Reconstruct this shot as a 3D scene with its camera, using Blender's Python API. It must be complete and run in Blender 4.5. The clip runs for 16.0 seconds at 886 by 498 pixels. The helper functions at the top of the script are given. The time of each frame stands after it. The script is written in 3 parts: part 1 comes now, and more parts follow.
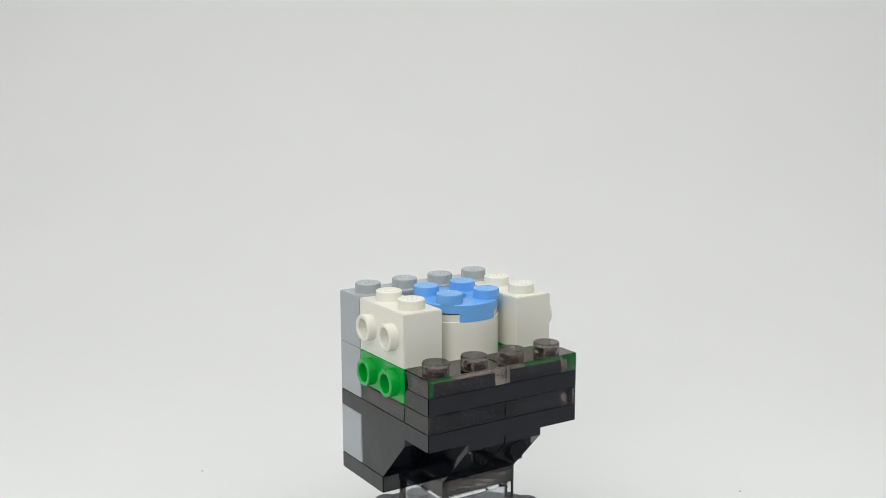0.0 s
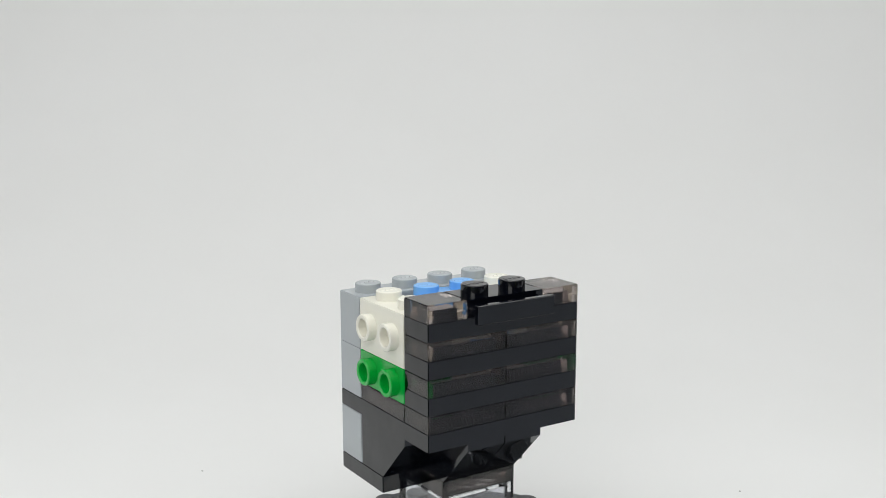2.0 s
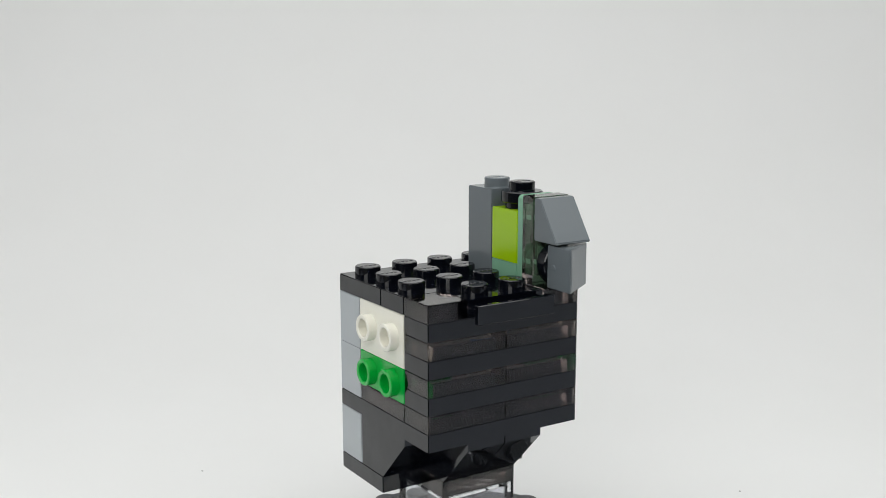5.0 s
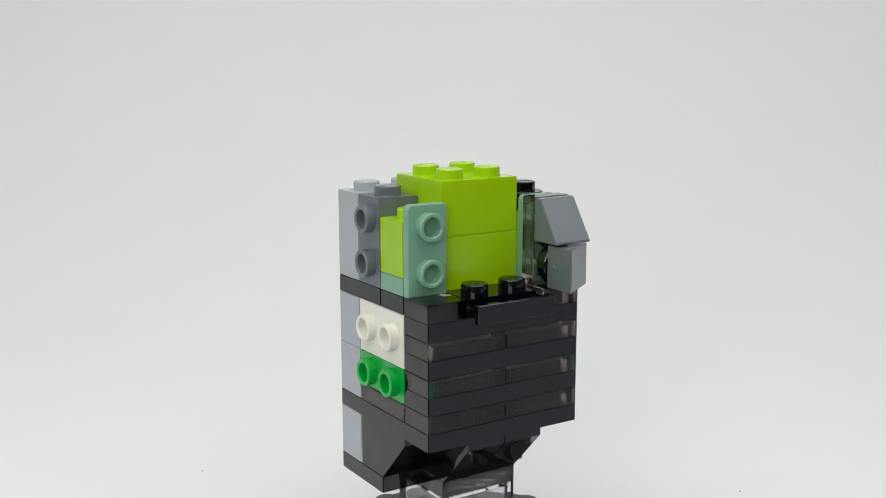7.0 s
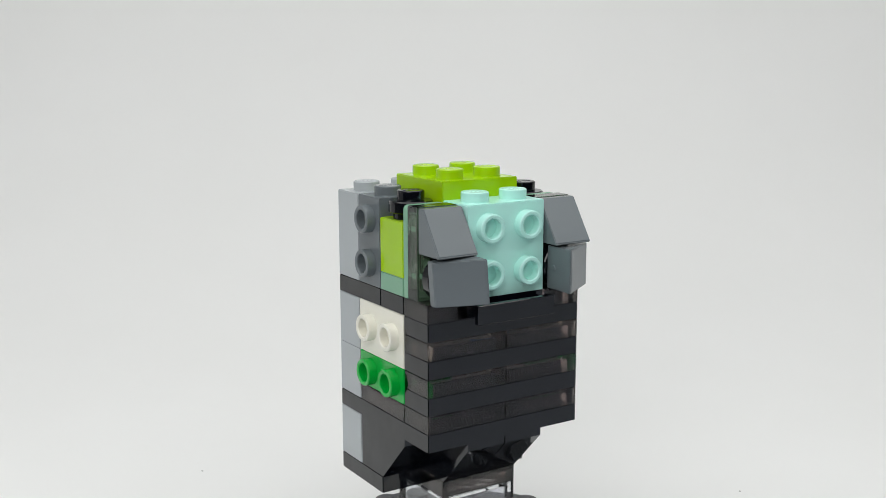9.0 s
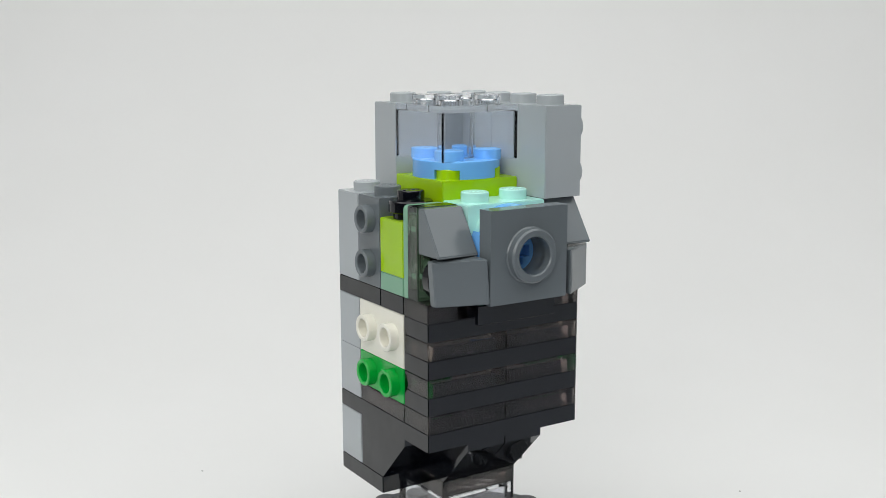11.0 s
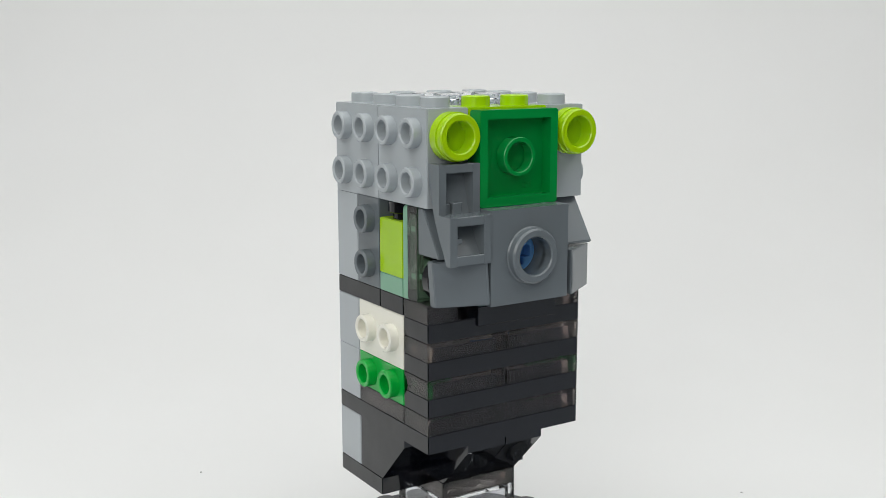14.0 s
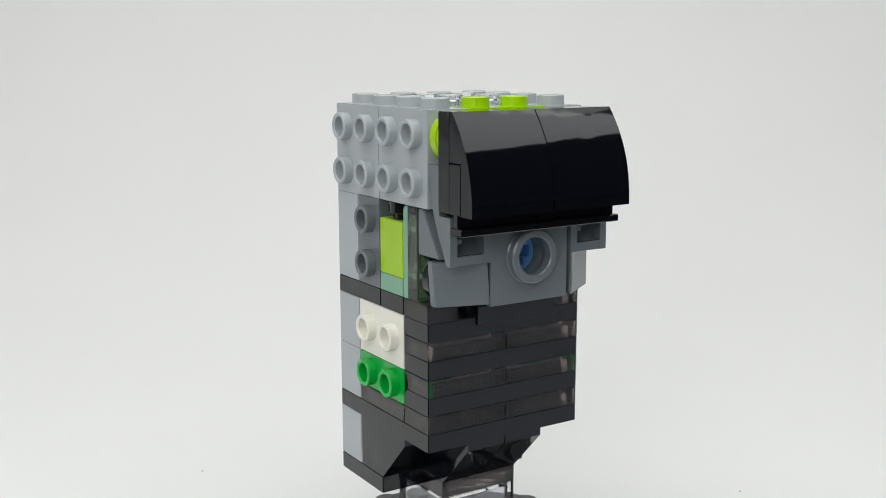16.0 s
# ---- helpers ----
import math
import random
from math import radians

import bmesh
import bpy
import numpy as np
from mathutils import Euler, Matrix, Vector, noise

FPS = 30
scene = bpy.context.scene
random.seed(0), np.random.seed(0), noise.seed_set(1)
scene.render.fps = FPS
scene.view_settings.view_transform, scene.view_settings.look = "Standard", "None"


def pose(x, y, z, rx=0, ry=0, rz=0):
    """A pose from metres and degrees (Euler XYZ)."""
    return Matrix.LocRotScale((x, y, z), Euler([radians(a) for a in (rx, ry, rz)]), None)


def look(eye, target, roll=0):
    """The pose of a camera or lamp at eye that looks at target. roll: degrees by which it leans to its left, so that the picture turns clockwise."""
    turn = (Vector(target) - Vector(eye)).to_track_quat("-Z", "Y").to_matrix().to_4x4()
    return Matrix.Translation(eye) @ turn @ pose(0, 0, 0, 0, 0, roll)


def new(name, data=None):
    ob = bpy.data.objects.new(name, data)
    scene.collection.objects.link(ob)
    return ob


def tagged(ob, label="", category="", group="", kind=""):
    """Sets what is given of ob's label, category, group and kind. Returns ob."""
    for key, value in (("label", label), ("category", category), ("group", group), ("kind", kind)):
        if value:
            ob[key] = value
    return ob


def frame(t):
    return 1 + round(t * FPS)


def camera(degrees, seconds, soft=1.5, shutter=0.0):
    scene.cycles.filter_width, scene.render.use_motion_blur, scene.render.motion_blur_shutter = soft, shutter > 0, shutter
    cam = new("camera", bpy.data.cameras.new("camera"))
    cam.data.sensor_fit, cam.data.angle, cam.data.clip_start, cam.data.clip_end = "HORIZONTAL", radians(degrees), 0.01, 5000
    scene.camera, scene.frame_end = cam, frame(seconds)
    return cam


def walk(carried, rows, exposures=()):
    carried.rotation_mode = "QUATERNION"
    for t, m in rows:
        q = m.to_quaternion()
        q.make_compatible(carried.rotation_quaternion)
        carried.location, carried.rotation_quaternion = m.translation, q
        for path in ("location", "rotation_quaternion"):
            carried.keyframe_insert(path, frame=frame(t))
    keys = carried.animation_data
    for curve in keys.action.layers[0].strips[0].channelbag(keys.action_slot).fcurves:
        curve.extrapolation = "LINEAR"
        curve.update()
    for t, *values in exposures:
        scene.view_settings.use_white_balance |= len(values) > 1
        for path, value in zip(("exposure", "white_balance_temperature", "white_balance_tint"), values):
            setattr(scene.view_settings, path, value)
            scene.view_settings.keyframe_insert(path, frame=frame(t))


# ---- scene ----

# ---------------------------------------------------------------- camera
cam = camera(45.07, 16.0, soft=0.75)
EYE = Vector((-0.08981, -0.14603, 0.06666))
TARGET = Vector((0.43780, 0.68412, -0.11355))
CLOSER = EYE + (TARGET - EYE).normalized() * 0.0013      # the tripod stood a hair nearer while the eyes and brows went on
REST, NEAR = look(EYE, TARGET, -0.08), look(CLOSER, TARGET, -0.08)
walk(cam, [(0.0, REST), (12.6, REST), (13.0, NEAR), (15.1, NEAR), (15.5, REST), (16.0, REST)],
     exposures=[(0.0, -0.12), (4.0, -0.09), (9.0, -0.07), (12.5, -0.05), (16.0, -0.02)])

S = 0.008      # stud pitch
H = 0.00321    # plate height, with the play of a real stack
FLOOR = -9 * H

# the table set is square to the camera's line of sight
AHEAD = Vector((TARGET.x - EYE.x, TARGET.y - EYE.y, 0)).normalized()
RIGHT = Vector((AHEAD.y, -AHEAD.x, 0))
MIDDLE = Vector((2 * S, 2 * S, 0))


def on_set(a, b, z):
    """a metres to the side, b metres away from the model along the set's axis."""
    p = MIDDLE + RIGHT * a + AHEAD * b
    return Vector((p.x, p.y, z))


# ---------------------------------------------------------------- world and lights
world = bpy.data.worlds.new("room")
scene.world = world
world.use_nodes = True
world.node_tree.nodes["Background"].inputs[0].default_value = (0.95, 0.97, 1.0, 1)
world.node_tree.nodes["Background"].inputs[1].default_value = 0.02


def area(name, a, b, z, aim, sx, sy, watts, colour):
    data = bpy.data.lights.new(name, "AREA")
    data.shape, data.size, data.size_y, data.energy, data.color = "RECTANGLE", sx, sy, watts, colour
    ob = new(name, data)
    ob.matrix_basis = look(on_set(a, b, z), on_set(*aim))
    return ob


area("top_light", 0.0, -0.17, 0.395, (0.0, -0.169, FLOOR), 1.02, 0.41, 2.3, (0.965, 0.985, 0.985))
area("front_light", -0.16, -0.54, 0.27, (0.0, 0.0, 0.03), 0.36, 0.36, 1.3, (0.985, 0.985, 0.965))
area("back_light", 0.04, 0.13, 0.395, (0.04, 0.131, FLOOR), 0.62, 0.22, 0.48, (0.98, 0.985, 0.96))

# ---------------------------------------------------------------- materials


def nodes_of(name):
    m = bpy.data.materials.new(name)
    m.use_nodes = True
    return m, m.node_tree.nodes, m.node_tree.links, m.node_tree.nodes["Principled BSDF"]


def noise_node(n, l, scale, detail=3.0):
    co = n.new("ShaderNodeTexCoord")
    no = n.new("ShaderNodeTexNoise")
    no.inputs["Scale"].default_value, no.inputs["Detail"].default_value = scale, detail
    l.new(co.outputs["Object"], no.inputs["Vector"])
    return no


def ranged(n, l, out, lo, hi, a=0.3, b=0.7):
    r = n.new("ShaderNodeMapRange")
    r.inputs[1].default_value, r.inputs[2].default_value = a, b
    r.inputs[3].default_value, r.inputs[4].default_value = lo, hi
    l.new(out, r.inputs[0])
    return r.outputs[0]


def plastic(name, rgb, rough=0.22, dust=0.0, wave=0.00006):
    m, n, l, b = nodes_of(name)
    coarse = noise_node(n, l, 70, 3)
    fine = noise_node(n, l, 2600, 2)
    mix = n.new("ShaderNodeMix")
    mix.data_type = "RGBA"
    mix.inputs[6].default_value = (*[c * 0.95 for c in rgb], 1)
    mix.inputs[7].default_value = (*[min(1, c * 1.04) for c in rgb], 1)
    l.new(coarse.outputs["Fac"], mix.inputs[0])
    base = mix.outputs[2]
    if dust:
        # sparse pale specks of dust
        vo = n.new("ShaderNodeTexVoronoi")
        vo.inputs["Scale"].default_value = 420
        co = n.new("ShaderNodeTexCoord")
        l.new(co.outputs["Object"], vo.inputs["Vector"])
        near = ranged(n, l, vo.outputs["Distance"], 1.0, 0.0, 0.03, 0.05)
        rare = n.new("ShaderNodeSeparateColor")
        l.new(vo.outputs["Color"], rare.inputs[0])
        pick = ranged(n, l, rare.outputs[0], 0.0, dust, 0.86, 0.90)
        mul = n.new("ShaderNodeMath")
        mul.operation = "MULTIPLY"
        l.new(near, mul.inputs[0])
        l.new(pick, mul.inputs[1])
        sp = n.new("ShaderNodeMix")
        sp.data_type = "RGBA"
        sp.inputs[7].default_value = (0.55, 0.55, 0.56, 1)
        l.new(mul.outputs[0], sp.inputs[0])
        l.new(base, sp.inputs[6])
        base = sp.outputs[2]
    l.new(base, b.inputs["Base Color"])
    l.new(ranged(n, l, coarse.outputs["Fac"], rough * 0.88, rough * 1.14, 0.1, 0.9), b.inputs["Roughness"])
    b.inputs["IOR"].default_value = 1.53
    bu = n.new("ShaderNodeBump")
    bu.inputs["Strength"].default_value, bu.inputs["Distance"].default_value = 0.3 * rough, 0.00003
    l.new(fine.outputs["Fac"], bu.inputs["Height"])
    # faint sink and flow marks of moulded plastic
    slow = noise_node(n, l, 170, 1)
    dip = n.new("ShaderNodeBump")
    dip.inputs["Strength"].default_value, dip.inputs["Distance"].default_value = 1.0, wave
    l.new(slow.outputs["Fac"], dip.inputs["Height"])
    l.new(dip.outputs[0], bu.inputs["Normal"])
    l.new(bu.outputs[0], b.inputs["Normal"])
    return m


def clear_plastic(name, rgb, rough=0.03, bend=1.5):
    m, n, l, b = nodes_of(name)
    coarse = noise_node(n, l, 220, 2)
    b.inputs["Base Color"].default_value = (*rgb, 1)
    b.inputs["Transmission Weight"].default_value = 1.0
    b.inputs["IOR"].default_value = bend
    l.new(ranged(n, l, coarse.outputs["Fac"], rough * 0.5, rough * 1.6), b.inputs["Roughness"])
    return m


BLACK = plastic("black_plastic", (0.0026, 0.0032, 0.0058), 0.06, dust=0.7, wave=0.00009)
SMOKE = clear_plastic("smoke_clear_plastic", (0.38, 0.326, 0.312), 0.012)
CLEAR = clear_plastic("clear_plastic", (0.91, 0.925, 0.95), 0.012, 1.45)
PALE = plastic("light_grey_plastic", (0.415, 0.447, 0.463), 0.22)
DARK = plastic("dark_grey_plastic", (0.140, 0.161, 0.173), 0.19)
WHITE = plastic("white_plastic", (0.85, 0.83, 0.73), 0.22)
LEAF = plastic("green_plastic", (0.0, 0.40, 0.045), 0.2)
DEEP = plastic("deep_green_plastic", (0.0, 0.25, 0.045), 0.2)
LIME = plastic("lime_plastic", (0.365, 0.61, 0.002), 0.18)
SAND = plastic("sand_green_plastic", (0.20, 0.405, 0.272), 0.22)
BLUE = plastic("light_blue_plastic", (0.16, 0.43, 0.86), 0.22)
AQUA = plastic("aqua_plastic", (0.50, 0.87, 0.79), 0.22)

paper, pn, pl_, pb = nodes_of("white_paper")
pg = noise_node(pn, pl_, 14, 3)
pf = noise_node(pn, pl_, 900, 3)
pm = pn.new("ShaderNodeMix")
pm.data_type = "RGBA"
pm.inputs[6].default_value, pm.inputs[7].default_value = (0.80, 0.80, 0.79, 1), (0.84, 0.84, 0.835, 1)
pl_.new(pg.outputs["Fac"], pm.inputs[0])
pl_.new(pm.outputs[2], pb.inputs["Base Color"])
pb.inputs["Roughness"].default_value = 0.75
pbu = pn.new("ShaderNodeBump")
pbu.inputs["Strength"].default_value, pbu.inputs["Distance"].default_value = 0.15, 0.0001
pl_.new(pf.outputs["Fac"], pbu.inputs["Height"])
pl_.new(pbu.outputs[0], pb.inputs["Normal"])

fabric = plastic("white_tent_cloth", (0.50, 0.50, 0.50), 0.8)
speckle = plastic("grey_dust", (0.5, 0.5, 0.48), 0.8)
table_grey = plastic("grey_table_mat", (0.47, 0.50, 0.55), 0.5)
walnut = plastic("dark_table_top", (0.035, 0.028, 0.022), 0.5)
SLATE = plastic("slate_plastic", (0.045, 0.05, 0.055), 0.4, dust=0.6)

# ---------------------------------------------------------------- mesh tools


def mesh_of(bm, name, mat, angle=32):
    bmesh.ops.recalc_face_normals(bm, faces=bm.faces)
    me = bpy.data.meshes.new(name)
    bm.to_mesh(me)
    bm.free()
    me.materials.append(mat)
    me.polygons.foreach_set("use_smooth", [True] * len(me.polygons))
    me.set_sharp_from_angle(angle=radians(angle))
    # broad faces stay flat and the rounded edges take up the turn
    limit = math.cos(radians(angle))
    around = [[] for v in me.vertices]
    for p in me.polygons:
        for v in p.vertices:
            around[v].append(p.index)
    facing = [(p.normal.copy(), p.area) for p in me.polygons]
    turned = []
    for p in me.polygons:
        for v in p.vertices:
            total = Vector()
            for k in around[v]:
                if facing[k][0].dot(facing[p.index][0]) > limit:
                    total += facing[k][0] * facing[k][1]
            turned.append(total.normalized() if total.length > 0 else facing[p.index][0])
    me.normals_split_custom_set(turned)
    return me


def part(name, bm, mat, parent, label="", m=None):
    """Links a bmesh (or a finished mesh) as one mesh object under a thing."""
    me = bm if isinstance(bm, bpy.types.Mesh) else mesh_of(bm, name, mat)
    ob = new(name, me)
    ob.parent = parent
    if m is not None:
        ob.matrix_basis = m
    if me.materials[0] in (SMOKE, CLEAR):
        ob.visible_shadow = False      # see-through walls let the light in
    return tagged(ob, label)


def soften(bm, edges, width, segments=2):
    bmesh.ops.bevel(bm, geom=list(edges), offset=width, segments=segments, affect="EDGES", clamp_overlap=True)


def box(bm, x0, x1, y0, y1, z0, z1, width=0.00012, segments=1):
    v = [bm.verts.new((x, y, z)) for z in (z0, z1) for y in (y0, y1) for x in (x0, x1)]
    f = [bm.faces.new([v[i] for i in q]) for q in
         ((0, 2, 3, 1), (4, 5, 7, 6), (0, 1, 5, 4), (2, 6, 7, 3), (0, 4, 6, 2), (1, 3, 7, 5))]
    if width:
        soften(bm, {e for q in f for e in q.edges}, width, segments)


def prism(bm, pts, x0, x1, width=0.00012, segments=1):
    """A profile of (y, z) in metres pulled along x."""
    a = [bm.verts.new((x0, y, z)) for y, z in pts]
    b = [bm.verts.new((x1, y, z)) for y, z in pts]
    k = len(pts)
    f = [bm.faces.new(a), bm.faces.new(b[::-1])]
    f += [bm.faces.new((a[i], a[(i + 1) % k], b[(i + 1) % k], b[i])) for i in range(k)]
    if width:
        soften(bm, {e for q in f for e in q.edges if e.calc_face_angle(0) > 0.45}, width, segments)


def lathe(bm, profile, cx=0.0, cy=0.0, n=32, closed=False):
    """Turns a profile of (radius, z) about an upright axis; radius 0 closes it."""
    rings = []
    for r, z in profile:
        if r == 0:
            rings.append([bm.verts.new((cx, cy, z))])
        else:
            rings.append([bm.verts.new((cx + r * math.cos(6.283185307 * i / n), cy + r * math.sin(6.283185307 * i / n), z))
                          for i in range(n)])
    pairs = list(zip(rings, rings[1:]))
    if closed:
        pairs.append((rings[-1], rings[0]))
    for a, b in pairs:
        for i in range(n):
            j = (i + 1) % n
            if len(a) == 1 and len(b) == 1:
                continue
            if len(a) == 1:
                bm.faces.new((a[0], b[i], b[j]))
            elif len(b) == 1:
                bm.faces.new((a[i], b[0], a[j]))
            else:
                bm.faces.new((a[i], b[i], b[j], a[j]))


def tube(bm, cx, cy, z0, z1, ro, ri, n=28, e=0.00012):
    lathe(bm, [(ro, z0 + e), (ro, z1 - e), (ro - e, z1), (ri + e, z1), (ri, z1 - e), (ri, z0 + e), (ri + e, z0), (ro - e, z0)],
          cx, cy, n, True)


def shell(bm, w, d, h, wall=0.0015, top=0.0012, gap=0.00004, width=0.00015, inside=0.0):
    """A hollow toy-brick body, open below, w x d studs and h plates; inside: rounding of the cavity's edges."""
    X, Y, Z = w * S - gap, d * S - gap, h * H
    rim = 0.00002
    o = [bm.verts.new(p) for p in ((gap, gap, rim), (X, gap, rim), (X, Y, rim), (gap, Y, rim),
                                   (gap, gap, Z), (X, gap, Z), (X, Y, Z), (gap, Y, Z))]
    a, X2, Y2, Z2 = gap + wall, X - wall, Y - wall, Z - top
    i = [bm.verts.new(p) for p in ((a, a, rim), (X2, a, rim), (X2, Y2, rim), (a, Y2, rim),
                                   (a, a, Z2), (X2, a, Z2), (X2, Y2, Z2), (a, Y2, Z2))]
    outer = [bm.faces.new([o[k] for k in q]) for q in
             ((4, 5, 6, 7), (0, 1, 5, 4), (1, 2, 6, 5), (2, 3, 7, 6), (3, 0, 4, 7))]
    inner = [bm.faces.new([i[k] for k in q]) for q in ((4, 7, 6, 5), (0, 4, 5, 1), (1, 5, 6, 2), (2, 6, 7, 3), (3, 7, 4, 0))]
    for k in range(4):
        j = (k + 1) % 4
        bm.faces.new((o[k], i[k], i[j], o[j]))
    cavity = {e for f in inner for e in f.edges}
    soften(bm, {e for f in outer for e in f.edges if max(v.co.z for v in e.verts) > rim}, width, 2)
    if inside:
        soften(bm, [e for e in cavity if e.is_valid], inside, 2)


MESHES = {}


def stud_mesh(mat, hollow=False):
    key = ("stud", mat.name, hollow)
    if key not in MESHES:
        bm = bmesh.new()
        if hollow:
            tube(bm, 0, 0, -0.0001, 0.0018, 0.00250, 0.00168, 36, 0.00018)
        else:
            r, h = 0.00243, 0.00175
            if mat in (SMOKE, CLEAR):
                # moulded hollow from below, set a hair above the body
                lathe(bm, [(0, 0.0009), (0.0013, 0.0009), (0.0015, 0.0007), (0.0015, 0.00003), (r, 0.00003), (r, h - 0.00022), (r - 0.00006, h - 0.0001),
                           (r - 0.0002, h), (0, h)], n=40)
            else:
                lathe(bm, [(0, -0.0001), (r, -0.0001), (r, h - 0.00022), (r - 0.00006, h - 0.0001), (r - 0.0002, h), (0, h)], n=32)
        MESHES[key] = mesh_of(bm, "stud", mat)
    return MESHES[key]


def mark_mesh(mat, plain=False):
    """Raised maker's mark on a stud: four plain slanted bars, or one moulding pip."""
    key = ("mark", mat.name, plain)
    if key not in MESHES:
        bm = bmesh.new()
        h = 0.00175
        for k in range(0 if plain else 4):
            x = (k - 1.5) * 0.00092
            tall = (0.00062, 0.0005, 0.00058, 0.00052)[k]
            v = [bm.verts.new((x + dx * f + 0.3 * y * f, y * f, z)) for z, f in ((h - 0.00002, 1.0), (h + 0.00008, 0.72))
                 for dx, y in ((-0.00034, -tall), (0.00034, -tall), (0.00034, tall), (-0.00034, tall))]
            for q in ((4, 5, 6, 7), (0, 1, 5, 4), (1, 2, 6, 5), (2, 3, 7, 6), (3, 0, 4, 7), (0, 3, 2, 1)):
                bm.faces.new([v[i] for i in q])
        if plain:
            lathe(bm, [(0, h - 0.00005), (0.0004, h - 0.00005), (0.0003, h + 0.00008), (0, h + 0.0001)], n=16)
        MESHES[key] = mesh_of(bm, "moulded_mark", mat)
    return MESHES[key]


def stud(parent, mat, x, y, z, hollow=False, turn=(0, 0, 0), name="stud", plain=False):
    """x, y in studs, z in plates; turn points the stud."""
    ob = part(name, stud_mesh(mat, hollow), None, parent, m=pose(x * S, y * S, z * H, *turn))
    if not hollow and mat not in (SMOKE, CLEAR):
        part("moulded_mark", mark_mesh(mat, plain), None, ob)
    return ob


SIDE = {"-x": (0, -90, 0), "+x": (0, 90, 0), "-y": (90, 0, 0)}
MOVES = []


def put(ob, x, y, z, t=None, rx=0, rz=0):
    """Sets a thing on the grid (studs, studs, plates); t: the second at which it joins the model."""
    ob.matrix_basis = Matrix.Translation((x * S, y * S, z * H)) @ pose(0, 0, 0, rx) @ pose(0, 0, 0, 0, 0, rz)
    if t is not None:
        MOVES.append((ob, t))
    return ob


def thing(name, label, category, group=""):
    return tagged(new(name), label, category, group)


# ---------------------------------------------------------------- kinds of brick


def brick(name, label, w, d, h, mat, studs=True, sides=(), group="", wall=0.0015):
    """A plate, tile or brick. sides: (direction, along in studs, height in plates) of studs on its flanks."""
    ob = thing(name, label, "toy brick", group)
    key = (w, d, h, mat.name, wall)
    if key not in MESHES:
        bm = bmesh.new()
        clear = mat in (SMOKE, CLEAR)
        shell(bm, w, d, h, wall, inside=0.00016 if clear else 0.0)
        MESHES[key] = mesh_of(bm, "body", mat)
    part("body", MESHES[key], None, ob)
    if mat in (SMOKE, CLEAR) or name == "visor_plate":
        underside(ob, w, d, h, mat, name == "visor_plate")
    if studs:
        for i in range(w):
            for j in range(d):
                stud(ob, mat, i + 0.5, j + 0.5, h)
    for way, u, z in sides:
        if way == "-x":
            stud(ob, mat, 0.0125, u, z, True, SIDE[way], "side_stud")
        elif way == "+x":
            stud(ob, mat, w - 0.0125, u, z, True, SIDE[way], "side_stud")
        else:
            stud(ob, mat, u, 0.0125, z, True, SIDE[way], "side_stud")
    return ob


def underside(ob, w, d, h, mat, recesses=False):
    """The tubes or pins inside a body, and the rings behind its studs."""
    depth = h * H - 0.0012
    top = depth - 0.00003 if mat in (SMOKE, CLEAR) else depth + 0.0002
    wide = w > 1 and d > 1
    key = ("tube", wide, h, mat.name)
    if key not in MESHES:
        bm = bmesh.new()
        tube(bm, 0, 0, 0.00002, top, *((0.00325, 0.0024, 32) if wide else (0.0016, 0.0008, 18)))
        MESHES[key] = mesh_of(bm, "tube", mat)
    spots = [(x, y) for x in range(1, w) for y in range(1, d)] if wide else \
        [(x, 0.5) for x in range(1, w)] + [(0.5, y) for y in range(1, d)]
    for x, y in spots:
        part("tube" if wide else "pin", MESHES[key], None, ob, m=pose(x * S, y * S, 0))
    if recesses:
        key = ("recess", mat.name)
        if key not in MESHES:
            bm = bmesh.new()
            tube(bm, 0, 0, -0.0003, 0.0002, 0.0018, 0.0014, 24, 0.00012)
            MESHES[key] = mesh_of(bm, "stud_recess", mat)
        for x in range(w):
            for y in range(d):
                part("stud_recess", MESHES[key], None, ob, m=pose((x + 0.5) * S, (y + 0.5) * S, depth))


